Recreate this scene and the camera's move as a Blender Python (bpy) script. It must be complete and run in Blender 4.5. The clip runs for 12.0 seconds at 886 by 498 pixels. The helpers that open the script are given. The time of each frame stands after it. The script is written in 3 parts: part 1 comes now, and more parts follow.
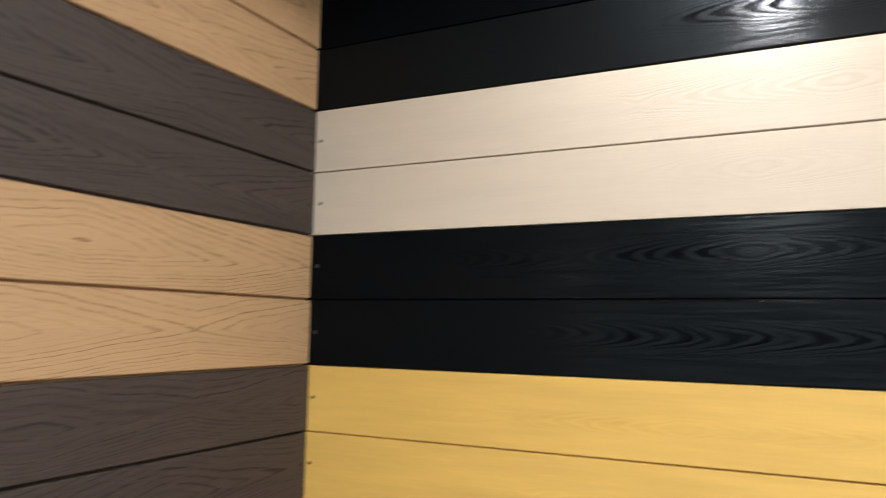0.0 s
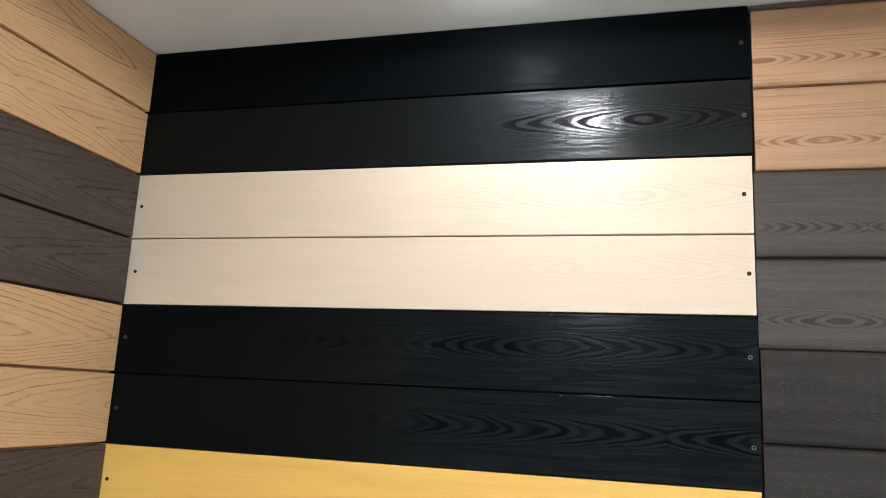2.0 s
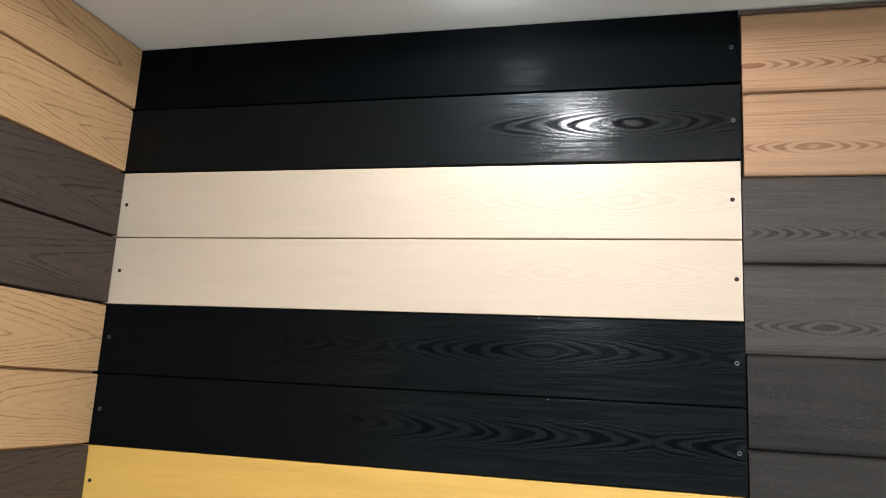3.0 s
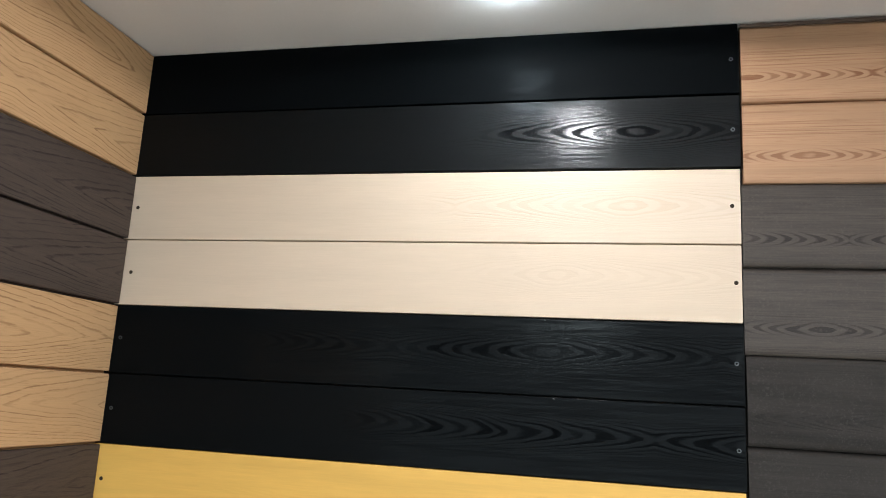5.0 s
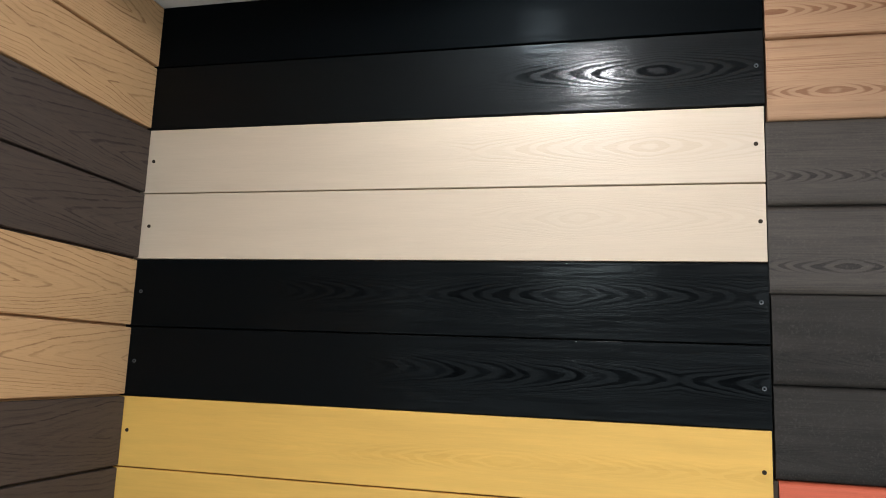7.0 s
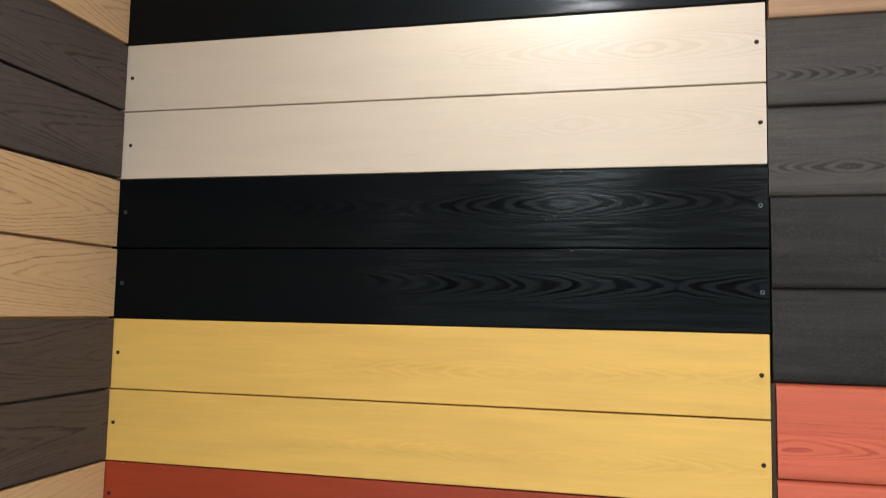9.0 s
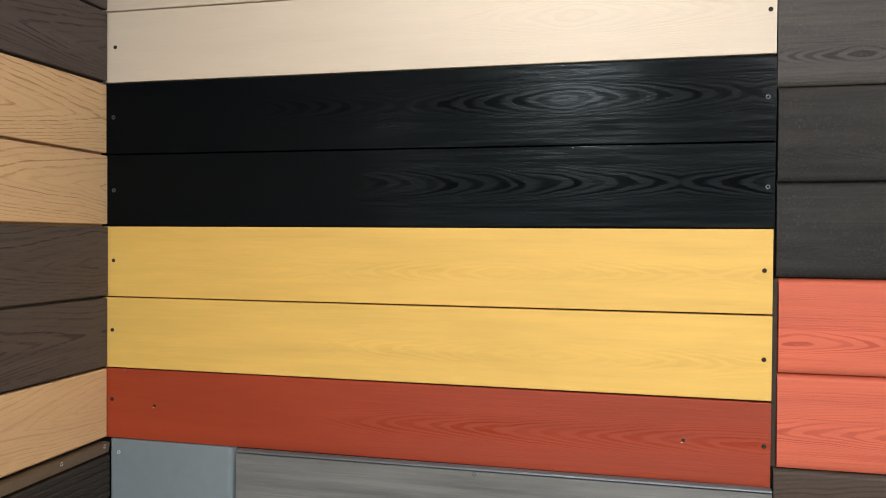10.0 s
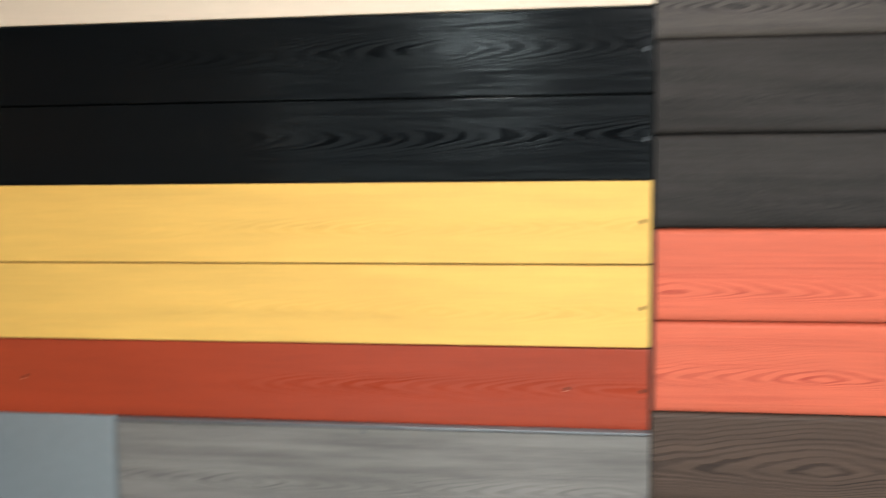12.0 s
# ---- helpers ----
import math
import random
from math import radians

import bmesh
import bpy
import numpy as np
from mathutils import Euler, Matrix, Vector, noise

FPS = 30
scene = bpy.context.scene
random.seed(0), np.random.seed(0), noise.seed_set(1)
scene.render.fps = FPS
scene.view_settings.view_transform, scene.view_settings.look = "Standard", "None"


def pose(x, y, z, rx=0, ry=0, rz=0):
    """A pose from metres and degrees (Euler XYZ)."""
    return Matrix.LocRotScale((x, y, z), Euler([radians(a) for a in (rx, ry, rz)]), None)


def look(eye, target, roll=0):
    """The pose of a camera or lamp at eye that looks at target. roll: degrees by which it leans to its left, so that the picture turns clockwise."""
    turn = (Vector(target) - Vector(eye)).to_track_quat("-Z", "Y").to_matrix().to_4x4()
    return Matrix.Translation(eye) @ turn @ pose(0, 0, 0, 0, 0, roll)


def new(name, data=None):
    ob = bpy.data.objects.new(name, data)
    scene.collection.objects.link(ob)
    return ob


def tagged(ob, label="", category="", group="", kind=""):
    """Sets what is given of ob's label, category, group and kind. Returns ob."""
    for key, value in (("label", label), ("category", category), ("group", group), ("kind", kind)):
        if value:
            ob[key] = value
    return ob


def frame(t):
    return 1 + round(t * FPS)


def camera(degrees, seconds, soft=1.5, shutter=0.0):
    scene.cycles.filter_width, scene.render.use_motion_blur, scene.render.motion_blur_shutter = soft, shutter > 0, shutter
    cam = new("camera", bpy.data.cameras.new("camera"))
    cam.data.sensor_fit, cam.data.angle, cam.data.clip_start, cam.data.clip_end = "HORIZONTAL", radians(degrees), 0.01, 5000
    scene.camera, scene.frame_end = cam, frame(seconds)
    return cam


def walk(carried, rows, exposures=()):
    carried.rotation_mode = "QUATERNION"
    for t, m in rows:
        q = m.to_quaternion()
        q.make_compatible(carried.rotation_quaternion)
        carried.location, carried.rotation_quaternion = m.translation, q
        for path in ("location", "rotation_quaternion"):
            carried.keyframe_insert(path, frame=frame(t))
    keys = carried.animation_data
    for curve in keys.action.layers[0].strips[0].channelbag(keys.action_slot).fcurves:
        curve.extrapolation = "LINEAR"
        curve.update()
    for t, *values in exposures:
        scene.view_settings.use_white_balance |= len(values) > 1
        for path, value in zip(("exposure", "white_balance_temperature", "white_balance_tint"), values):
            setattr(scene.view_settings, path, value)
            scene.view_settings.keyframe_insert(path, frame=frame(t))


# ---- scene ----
cam = camera(61.0, 12.0, soft=1.0, shutter=0.4)

PATH = [
    (0, (1.063, -1.443, 1.645), (0.175, 0.337, 1.848), 0.9),
    (0.1, (1.107, -1.434, 1.656), (0.266, 0.366, 1.88), 1.0),
    (0.2, (1.133, -1.445, 1.659), (0.37, 0.379, 1.958), 1.5),
    (0.3, (1.147, -1.442, 1.665), (0.427, 0.394, 1.997), 1.8),
    (0.4, (1.145, -1.448, 1.679), (0.477, 0.403, 2.039), 1.9),
    (0.5, (1.143, -1.448, 1.681), (0.518, 0.414, 2.056), 2.2),
    (1, (1.132, -1.452, 1.691), (0.608, 0.439, 2.08), 2.8),
    (1.5, (1.123, -1.447, 1.687), (0.604, 0.445, 2.073), 3.1),
    (2, (1.121, -1.445, 1.686), (0.612, 0.451, 2.068), 2.8),
    (2.5, (1.12, -1.442, 1.7), (0.633, 0.46, 2.078), 2.6),
    (2.7, (1.12, -1.44, 1.703), (0.634, 0.464, 2.077), 2.9),
    (4.3, (1.104, -1.465, 1.705), (0.644, 0.449, 2.057), 3.4),
    (4.5, (1.099, -1.474, 1.696), (0.648, 0.44, 2.064), 3.3),
    (5, (1.086, -1.489, 1.69), (0.642, 0.423, 2.074), 3.2),
    (5.5, (1.072, -1.494, 1.696), (0.615, 0.416, 2.07), 3.0),
    (6, (1.06, -1.482, 1.666), (0.608, 0.429, 2.045), 3.0),
    (6.5, (1.059, -1.474, 1.644), (0.606, 0.447, 1.964), 2.4),
    (6.7, (1.064, -1.476, 1.647), (0.598, 0.44, 1.956), 2.3),
    (8.3, (1.063, -1.445, 1.593), (0.597, 0.481, 1.855), 2.0),
    (8.5, (1.06, -1.44, 1.59), (0.606, 0.495, 1.809), 1.6),
    (9, (1.057, -1.432, 1.581), (0.608, 0.51, 1.742), 1.1),
    (9.5, (1.052, -1.413, 1.551), (0.601, 0.535, 1.579), 0.9),
    (10, (1.051, -1.403, 1.532), (0.607, 0.547, 1.499), 0.4),
    (10.5, (1.061, -1.393, 1.534), (0.618, 0.556, 1.467), 0.2),
    (11, (1.059, -1.381, 1.522), (0.623, 0.567, 1.402), -0.2),
    (11.5, (1.05, -1.37, 1.517), (0.625, 0.577, 1.352), -0.5),
    (11.6, (1.044, -1.376, 1.511), (0.632, 0.575, 1.348), -0.5),
    (11.7, (1.05, -1.373, 1.51), (0.644, 0.578, 1.344), -0.5),
    (11.8, (1.054, -1.366, 1.51), (0.694, 0.594, 1.342), -0.4),
    (11.9, (1.072, -1.368, 1.514), (0.747, 0.598, 1.349), -0.4),
    (12, (1.101, -1.369, 1.536), (0.88, 0.612, 1.378), -0.4),
]
EXPOSURE = [(0, 0.10), (0.2, -0.42), (0.5, -0.38), (0.8, -0.12), (1.0, 0.02), (1.5, 0.19), (2.5, 0.25), (4.5, 0.17), (6.0, 0.06), (6.5, -0.02), (6.7, -0.04), (8.3, -0.13), (8.5, -0.11), (9.0, -0.01), (9.5, 0.07), (10.0, 0.19), (10.5, 0.23), (11.5, 0.45), (12, 0.5)]
KELVIN = [(0, 6500), (8.5, 6500), (10.0, 6600), (11.5, 6790), (12, 6650)]
EXPOSURE = [(t, stops, float(np.interp(t, *zip(*KELVIN))), 10.0) for t, stops in EXPOSURE]
walk(cam, [(t, look(eye, target, roll)) for t, eye, target, roll in PATH], EXPOSURE)

# ---- world, lamps ----
CEIL = 2.456            # underside of the ceiling in the corner
SLOPE = 0.0046          # by which it rises along x


def ceil_at(x):
    return CEIL + SLOPE * x


H = 0.151               # pitch of the boards on the two main walls
WEST_X, ROOM_X, ROOM_Y = -2.6, 3.6, -7.0   # the unseen room assumed behind the display corner
PART_Y = -1.95          # free end of the partition that carries the wood-look boards

world = bpy.data.worlds.new("world")
world.use_nodes = True
world.node_tree.nodes["Background"].inputs[0].default_value = (0.02, 0.02, 0.022, 1)
scene.world = world

# ceiling lamps: place and watts; the first is a dim glowing dome
# from the third on they are added fill, with no lamp known there
LAMPS = [((0.878, -0.236), 0.0), ((0.985, -0.53), 20.0), ((2.45, -0.60), 3.0), ((1.80, -1.75), 31.0), ((0.85, -2.7), 42.0)]
LAMPS += [((x, y), 19.0) for y, xs in ((-2.7, (-1.2, 2.6)), (-4.4, (-1.2, 0.9, 2.6)), (-6.1, (-1.2, 0.9, 2.6))) for x in xs]
LAMP_R, PANEL_R = 0.055, 0.28      # the spots by the display, and the added round panels behind


LAMP_COLOR = (0.978, 1.0, 1.045)
FILL_COLOR = (0.83, 1.0, 1.06)      # cooler tint given to the added lamps further back


def fill_light(x, y, watts):
    """An added fill lamp whose flat diffuser gives its light mostly downwards."""
    data = bpy.data.lights.new("fill_lamp", "AREA")
    data.shape, data.energy = "DISK", watts
    data.size, data.color = (0.062, LAMP_COLOR) if y > -2.5 else (2 * PANEL_R - 0.03, FILL_COLOR)
    new("fill_lamp", data).matrix_world = pose(x, y, ceil_at(x) + 0.0014)


def bulb_light(x, y, watts):
    """A lamp with a bare bulb in a shallow ring, which cuts its light off just below the ceiling."""
    data = bpy.data.lights.new("downlight_bulb", "SPOT")
    data.spot_size, data.spot_blend, data.shadow_soft_size = radians(174.4), 0.02, 0.05
    data.energy, data.color = watts, LAMP_COLOR
    new("downlight_bulb", data).matrix_world = pose(x, y, ceil_at(x) - 0.004)


for (x, y), watts in LAMPS[1:]:
    (bulb_light if y > -1.0 and x < 2 else fill_light)(x, y, watts)


# ---- materials ----
class Graph:
    """Short hand for the nodes of one material."""

    def __init__(self, name):
        self.mat = bpy.data.materials.new(name)
        self.mat.use_nodes = True
        self.tree = self.mat.node_tree
        self.shader = self.tree.nodes["Principled BSDF"]

    def put(self, socket, value):
        if isinstance(value, (int, float)):
            socket.default_value = value
        elif isinstance(value, tuple):
            socket.default_value = (*value, 1) if len(socket.default_value) == 4 and len(value) == 3 else value
        else:
            self.tree.links.new(value, socket)

    def node(self, kind, **settings):
        n = self.tree.nodes.new(kind)
        for key, value in settings.items():
            setattr(n, key, value)
        return n

    def math(self, op, a, b=0.0, c=0.0):
        n = self.node("ShaderNodeMath", operation=op)
        for s, value in zip(n.inputs, (a, b, c)):
            self.put(s, value)
        return n.outputs[0]

    def vec(self, x, y, z):
        n = self.node("ShaderNodeCombineXYZ")
        for s, value in zip(n.inputs, (x, y, z)):
            self.put(s, value)
        return n.outputs[0]

    def noise(self, vector, scale=1.0, detail=2.0, rough=0.5):
        n = self.node("ShaderNodeTexNoise")
        self.put(n.inputs["Vector"], vector)
        self.put(n.inputs["Scale"], scale)
        self.put(n.inputs["Detail"], detail)
        self.put(n.inputs["Roughness"], rough)
        return n.outputs[0]

    def ramp(self, value, *stops):
        n = self.node("ShaderNodeValToRGB")
        e = n.color_ramp.elements
        while len(e) < len(stops):
            e.new(0.5)
        for el, (at, v) in zip(e, stops):
            el.position = at
            el.color = (v, v, v, 1) if isinstance(v, (int, float)) else (*v, 1)
        self.put(n.inputs[0], value)
        return n.outputs[0]

    def span(self, value, a, b, c, d):
        n = self.node("ShaderNodeMapRange")
        for s, v in zip(n.inputs, (value, a, b, c, d)):
            self.put(s, v)
        return n.outputs[0]

    def mix(self, fac, a, b, blend="MIX"):
        n = self.node("ShaderNodeMix", data_type="RGBA", blend_type=blend)
        self.put(n.inputs[0], fac)
        self.put(n.inputs[6], a)
        self.put(n.inputs[7], b)
        return n.outputs[2]

    def finish(self, color, rough, height=None, bump=0.1, depth=0.001, metal=0.0, spec=0.5):
        self.put(self.shader.inputs["Base Color"], color)
        self.put(self.shader.inputs["Roughness"], rough)
        self.put(self.shader.inputs["Metallic"], metal)
        self.put(self.shader.inputs["Specular IOR Level"], spec)
        if height is not None:
            n = self.node("ShaderNodeBump")
            self.put(n.inputs["Strength"], bump)
            self.put(n.inputs["Distance"], depth)
            self.put(n.inputs["Height"], height)
            self.put(self.shader.inputs["Normal"], n.outputs[0])
            self.put(self.shader.inputs["Coat Normal"], n.outputs[0])
        return self.mat


def wood(name, base, line, contrast=0.8, width=0.011, power=1.4, pitch=0.04, tip=0.02, start=0.15, rough=0.45, line_rough=0.1,
         bump=0.25, fibre=0.12, jag=0.6, step=18.0, broken=0.0, band=0.4, taper=0.0, patchy=0.5, cluster=0.0, reach=0.0, rest=0.1, matt=0.0,
         speck=0.0, smear=0.0, pore=0.0, spec=0.4, coat=0.0, coat_rough=0.2, cloud=0.07, drift=1.0, ridges=0.0, wander=0.03, uneven=0.4,
         sway=0.55, warp=0.0, lean=0.0):
    """Embossed wood grain: growth rings cut lengthwise, so that pointed ovals and arches run along the board's local x.
    The object's colour holds where an oval lies (x + 5, z + 0.5) and how far off the arches turn round;
    the fraction of its alpha is the figure's strength, the whole part where the figure begins (centimetres from 1 m left of the middle)."""
    g = Graph(name)
    info = g.node("ShaderNodeObjectInfo")
    place = g.node("ShaderNodeSeparateColor")
    g.put(place.inputs[0], info.outputs["Color"])
    figure = g.math("FRACT", info.outputs["Alpha"])
    begin = g.math("MULTIPLY_ADD", g.math("FLOOR", info.outputs["Alpha"]), 0.01, -1.0)
    seed = g.math("MULTIPLY_ADD", place.outputs[2], 37.0, g.math("MULTIPLY", place.outputs[0], 17.0))
    coord = g.node("ShaderNodeTexCoord")
    xyz = g.node("ShaderNodeSeparateXYZ")
    g.put(xyz.inputs[0], coord.outputs["Object"])
    u = g.math("ADD", g.math("SUBTRACT", xyz.outputs[0], place.outputs[0]), 5.0)
    v = g.math("ADD", g.math("SUBTRACT", xyz.outputs[2], place.outputs[1]), 0.5)

    def field(fu, fv, shift, detail=2, rough=0.5):
        return g.noise(g.vec(g.math("MULTIPLY", u, fu), seed, g.math("MULTIPLY_ADD", v, fv, shift)), 1, detail, rough)

    def off(value, amount):
        return g.math("MULTIPLY", g.math("SUBTRACT", value, 0.5), amount)

    # rings crossed along the axis of the figure, then those crossed on the way out from it
    along = g.math("PINGPONG", u, place.outputs[2])
    along = g.math("SUBTRACT", g.math("SQRT", g.math("MULTIPLY_ADD", along, along, tip * tip)), tip)
    along = g.math("ADD", off(field(3.2, 0.0, 0.0), 2.2 * drift), g.math("DIVIDE", along, pitch))
    v2 = g.math("ADD", off(field(1.9, 0.0, 3.0), wander), v)
    v2 = g.math("ADD", off(field(11.0, 14.0, 5.0, 1), width * sway), v2)
    away = g.math("ABSOLUTE", v2)
    side = g.math("MULTIPLY_ADD", g.math("SIGN", v2), width * lean, width)
    out = g.math("POWER", g.math("DIVIDE", away, side), power)
    count = g.math("ADD", g.math("ADD", along, out), g.math("ADD", off(field(step, 45.0, 7.0, 3, 0.6), jag), start))
    if warp:
        # wide and narrow years
        count = g.math("ADD", count, off(g.noise(g.vec(g.math("MULTIPLY", count, 0.8), seed, 3.0), 1, 1), warp))
    ring = g.math("FRACT", count)
    low = g.span(away, 0.0, width * 1.6, 0.88 - band, 0.88 - band * (1 - taper))
    lines = g.math("MULTIPLY", g.math("SMOOTH_MIN", 1.0, g.math("MAXIMUM", g.math("DIVIDE", g.math("SUBTRACT", ring, low), 0.16), 0.0), 0.3),
                   g.span(ring, 0.93, 1.0, 1.0, 0.0))
    fade = g.span(field(3.5, 20.0, 11.0), 0.5 - 0.22 * patchy, 0.62, 1 - patchy, 1.0)
    # some rings are fainter than others
    each = g.noise(g.vec(g.math("MULTIPLY", g.math("FLOOR", count), 5.37), seed, 0.0), 1, 0)
    fade = g.math("MULTIPLY", fade, g.span(each, 0.38, 0.6, 1 - uneven, 1.0))
    edge = g.math("ADD", off(field(9.0, 60.0, 13.0), 0.25), g.math("SUBTRACT", xyz.outputs[0], begin))
    window = g.span(edge, -0.06, 0.06, 0.0, 1.0)
    fade = g.math("MULTIPLY", fade, window)
    lines = g.math("MULTIPLY", g.math("MULTIPLY", lines, fade), g.math("MINIMUM", g.math("MULTIPLY", figure, 1.4), 1.0))
    if broken:
        lines = g.math("MULTIPLY", lines, g.span(field(22.0, 170.0, 17.0, 2, 0.6), 0.40, 0.50, 1 - broken, 1.0))
    if reach:
        lines = g.math("MULTIPLY", lines, g.span(away, reach * 0.3, reach, 1.0, rest))
    if cluster:
        # away from the figure fine straight lines gather in bands
        near = g.span(away, width * 1.3, width * 2.1, 1.0, 0.0)
        rows = g.span(field(0.7, 34.0, 23.0, 1), 0.48, 0.6, 0.0, 1.0)
        straight = g.math("MULTIPLY", g.math("MULTIPLY", g.span(field(4.0, 480.0, 29.0, 3, 0.55), 0.5, 0.62, 0.0, 0.6), rows), figure)
        lines = g.math("ADD", g.math("MULTIPLY", lines, g.math("MAXIMUM", near, 1 - cluster)), g.math("MULTIPLY", straight, g.math("SUBTRACT", cluster, g.math("MULTIPLY", near, cluster))))
    fib = field(13.0, 520.0, 0.0, 3, 0.65)
    fine = field(90.0, 1400.0, 0.0, 1)
    stain = field(3.0, 26.0, 31.0, 4, 0.6)
    color = g.mix(g.math("MULTIPLY", lines, contrast), base, line)
    if pore:
        dashes = g.math("MULTIPLY", g.span(field(26.0, 430.0, 37.0, 2, 0.6), 0.56, 0.68, 0.0, pore), g.span(field(4.0, 40.0, 39.0), 0.35, 0.6, 0.15, 1.0))
        color = g.mix(dashes, color, line)
    shade = g.math("ADD", g.span(fib, 0.25, 0.75, 1 - fibre, 1 + fibre), g.span(stain, 0.3, 0.7, -cloud, cloud))
    if smear:
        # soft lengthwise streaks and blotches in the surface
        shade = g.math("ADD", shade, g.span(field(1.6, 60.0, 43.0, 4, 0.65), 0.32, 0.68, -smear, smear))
    grey = g.node("ShaderNodeCombineColor")
    for s in grey.inputs:
        g.put(s, shade)
    color = g.mix(1.0, color, grey.outputs[0], "MULTIPLY")
    if speck:
        dots = g.noise(coord.outputs["Object"], 230.0, 4, 0.75)
        wear = g.noise(coord.outputs["Object"], 9.0, 3, 0.6)
        f = g.math("MULTIPLY", g.span(dots, 0.52, 0.72, 0.0, 1.0), g.span(wear, 0.32, 0.6, 0.1 * speck, speck))
        color = g.mix(f, color, tuple(min(1.0, c * 1.6 + 0.010) for c in base))
    sheen = g.math("MULTIPLY_ADD", figure, -0.14, rough + 0.14)
    rgh = g.math("ADD", g.math("MULTIPLY", lines, line_rough), g.math("ADD", sheen, g.span(fib, 0.3, 0.7, -0.05, 0.05)))
    strong = g.math("MULTIPLY_ADD", g.math("MULTIPLY", figure, figure), 0.9, 0.1)
    # fine ridges beside the figure; their crests are glossier than the valleys
    comb = field(7.0, 250.0, 41.0, 2, 0.6)
    beside = g.span(away, 0.014, 0.034, 0.12, 1.0)
    ridge = g.math("MULTIPLY", g.span(comb, 0.35, 0.65, 0.0, ridges), g.math("MULTIPLY", g.math("MULTIPLY_ADD", window, 0.85, 0.15), beside))
    ridge = g.math("MULTIPLY", ridge, strong)
    height = g.math("ADD", g.math("MULTIPLY_ADD", lines, -0.55, ridge), g.math("ADD", g.math("MULTIPLY", fib, 0.5), g.math("MULTIPLY", fine, 0.25)))
    if coat:
        crest = g.math("SUBTRACT", 1.0, g.math("MULTIPLY", g.span(comb, 0.42, 0.58, 0.85, 0.0), beside))
        amount = g.math("MULTIPLY", g.math("MULTIPLY", strong, g.math("MULTIPLY_ADD", window, 0.82, 0.18)), crest)
        g.put(g.shader.inputs["Coat Weight"], g.math("MULTIPLY", amount, g.math("MULTIPLY_ADD", lines, -coat, coat)))
        g.put(g.shader.inputs["Coat Roughness"], coat_rough)
    return g.finish(color, rgh, height, bump, 0.0012, spec=g.math("MULTIPLY", strong, g.math("MULTIPLY_ADD", lines, -matt * spec, spec)))


def plain(name, base, rough=0.6, grain=60.0, vary=0.06, bump=0.08, metal=0.0, stain=2.5, spec=0.5):
    """Paint, plaster or metal with fine relief and faint stains."""
    g = Graph(name)
    coord = g.node("ShaderNodeTexCoord").outputs["Object"]
    fine = g.noise(coord, grain, 3, 0.6)
    big = g.noise(coord, stain, 4, 0.6)
    shade = g.math("ADD", g.span(fine, 0.3, 0.7, 1 - vary / 2, 1 + vary / 2), g.span(big, 0.3, 0.7, -vary, vary))
    grey = g.node("ShaderNodeCombineColor")
    for s in grey.inputs:
        g.put(s, shade)
    color = g.mix(1.0, base, grey.outputs[0], "MULTIPLY")
    return g.finish(color, g.span(big, 0.3, 0.7, rough - 0.06, rough + 0.06), fine, bump, 0.001, metal, spec)


def glow(name, color, strength):
    g = Graph(name)
    g.put(g.shader.inputs["Base Color"], color)
    g.put(g.shader.inputs["Emission Color"], color)
    g.put(g.shader.inputs["Emission Strength"], strength)
    return g.mat


BLACK = wood("black_paint", (0.0014, 0.0020, 0.0025), (0.0013, 0.0015, 0.0018), 0.8, width=0.0150, power=1.8, pitch=0.047, tip=0.012, start=0.2,
             rough=0.56, line_rough=0.1, bump=0.16, fibre=0.10, jag=0.9, band=0.55, taper=0.5, patchy=0.2, reach=0.062, rest=0.3, matt=0.85,
             spec=0.13, coat=0.47, coat_rough=0.18, drift=0.8, ridges=0.08, warp=0.8, wander=0.02)
CREAM = wood("cream_paint", (0.625, 0.489, 0.370), (0.575, 0.44, 0.326), 0.5, width=0.0150, power=1.8, pitch=0.047, tip=0.012, start=0.2,
             rough=0.50, line_rough=0.2, bump=0.28, fibre=0.03, jag=0.9, broken=0.0, band=0.5, taper=0.3, patchy=0.15, reach=0.05, rest=0.2, matt=0.9,
             spec=0.10, coat=1.0, coat_rough=0.32, drift=0.8, ridges=0.12, cloud=0.03, warp=0.8, wander=0.02)
YELLOW = wood("yellow_paint", (0.71, 0.405, 0.099), (0.57, 0.30, 0.055), 0.36, width=0.012, power=1.5, pitch=0.05, tip=0.02, start=0.3,
              rough=0.45, line_rough=0.08, bump=0.18, fibre=0.03, jag=1.5, broken=0.4, band=0.6, taper=0.3, patchy=0.7, reach=0.026, rest=0.0,
              spec=0.25, cloud=0.08, warp=0.8, smear=0.035)
RED = wood("oxide_red_paint", (0.295, 0.037, 0.0122), (0.19, 0.016, 0.005), 0.28, width=0.012, power=1.7, pitch=0.055, tip=0.03, start=0.3,
           rough=0.44, line_rough=0.1, bump=0.3, fibre=0.05, jag=0.8, broken=0.45, band=0.55, taper=0.3, patchy=0.6, reach=0.040, rest=0.1,
           spec=0.34, matt=0.8, ridges=0.35, warp=0.8, cloud=0.1)
OAK = wood("light_oak_composite", (0.53, 0.312, 0.155), (0.225, 0.108, 0.040), 0.8, width=0.0160, power=1.25, pitch=0.080, tip=0.012, start=0.2,
           rough=0.6, line_rough=0.05, bump=0.3, fibre=0.06, jag=0.55, step=22.0, broken=0.72, band=0.19, patchy=0.3,
           spec=0.3, drift=1.2, wander=0.05, uneven=0.68, sway=0.30, warp=1.0, lean=0.25, pore=0.28, cloud=0.05)
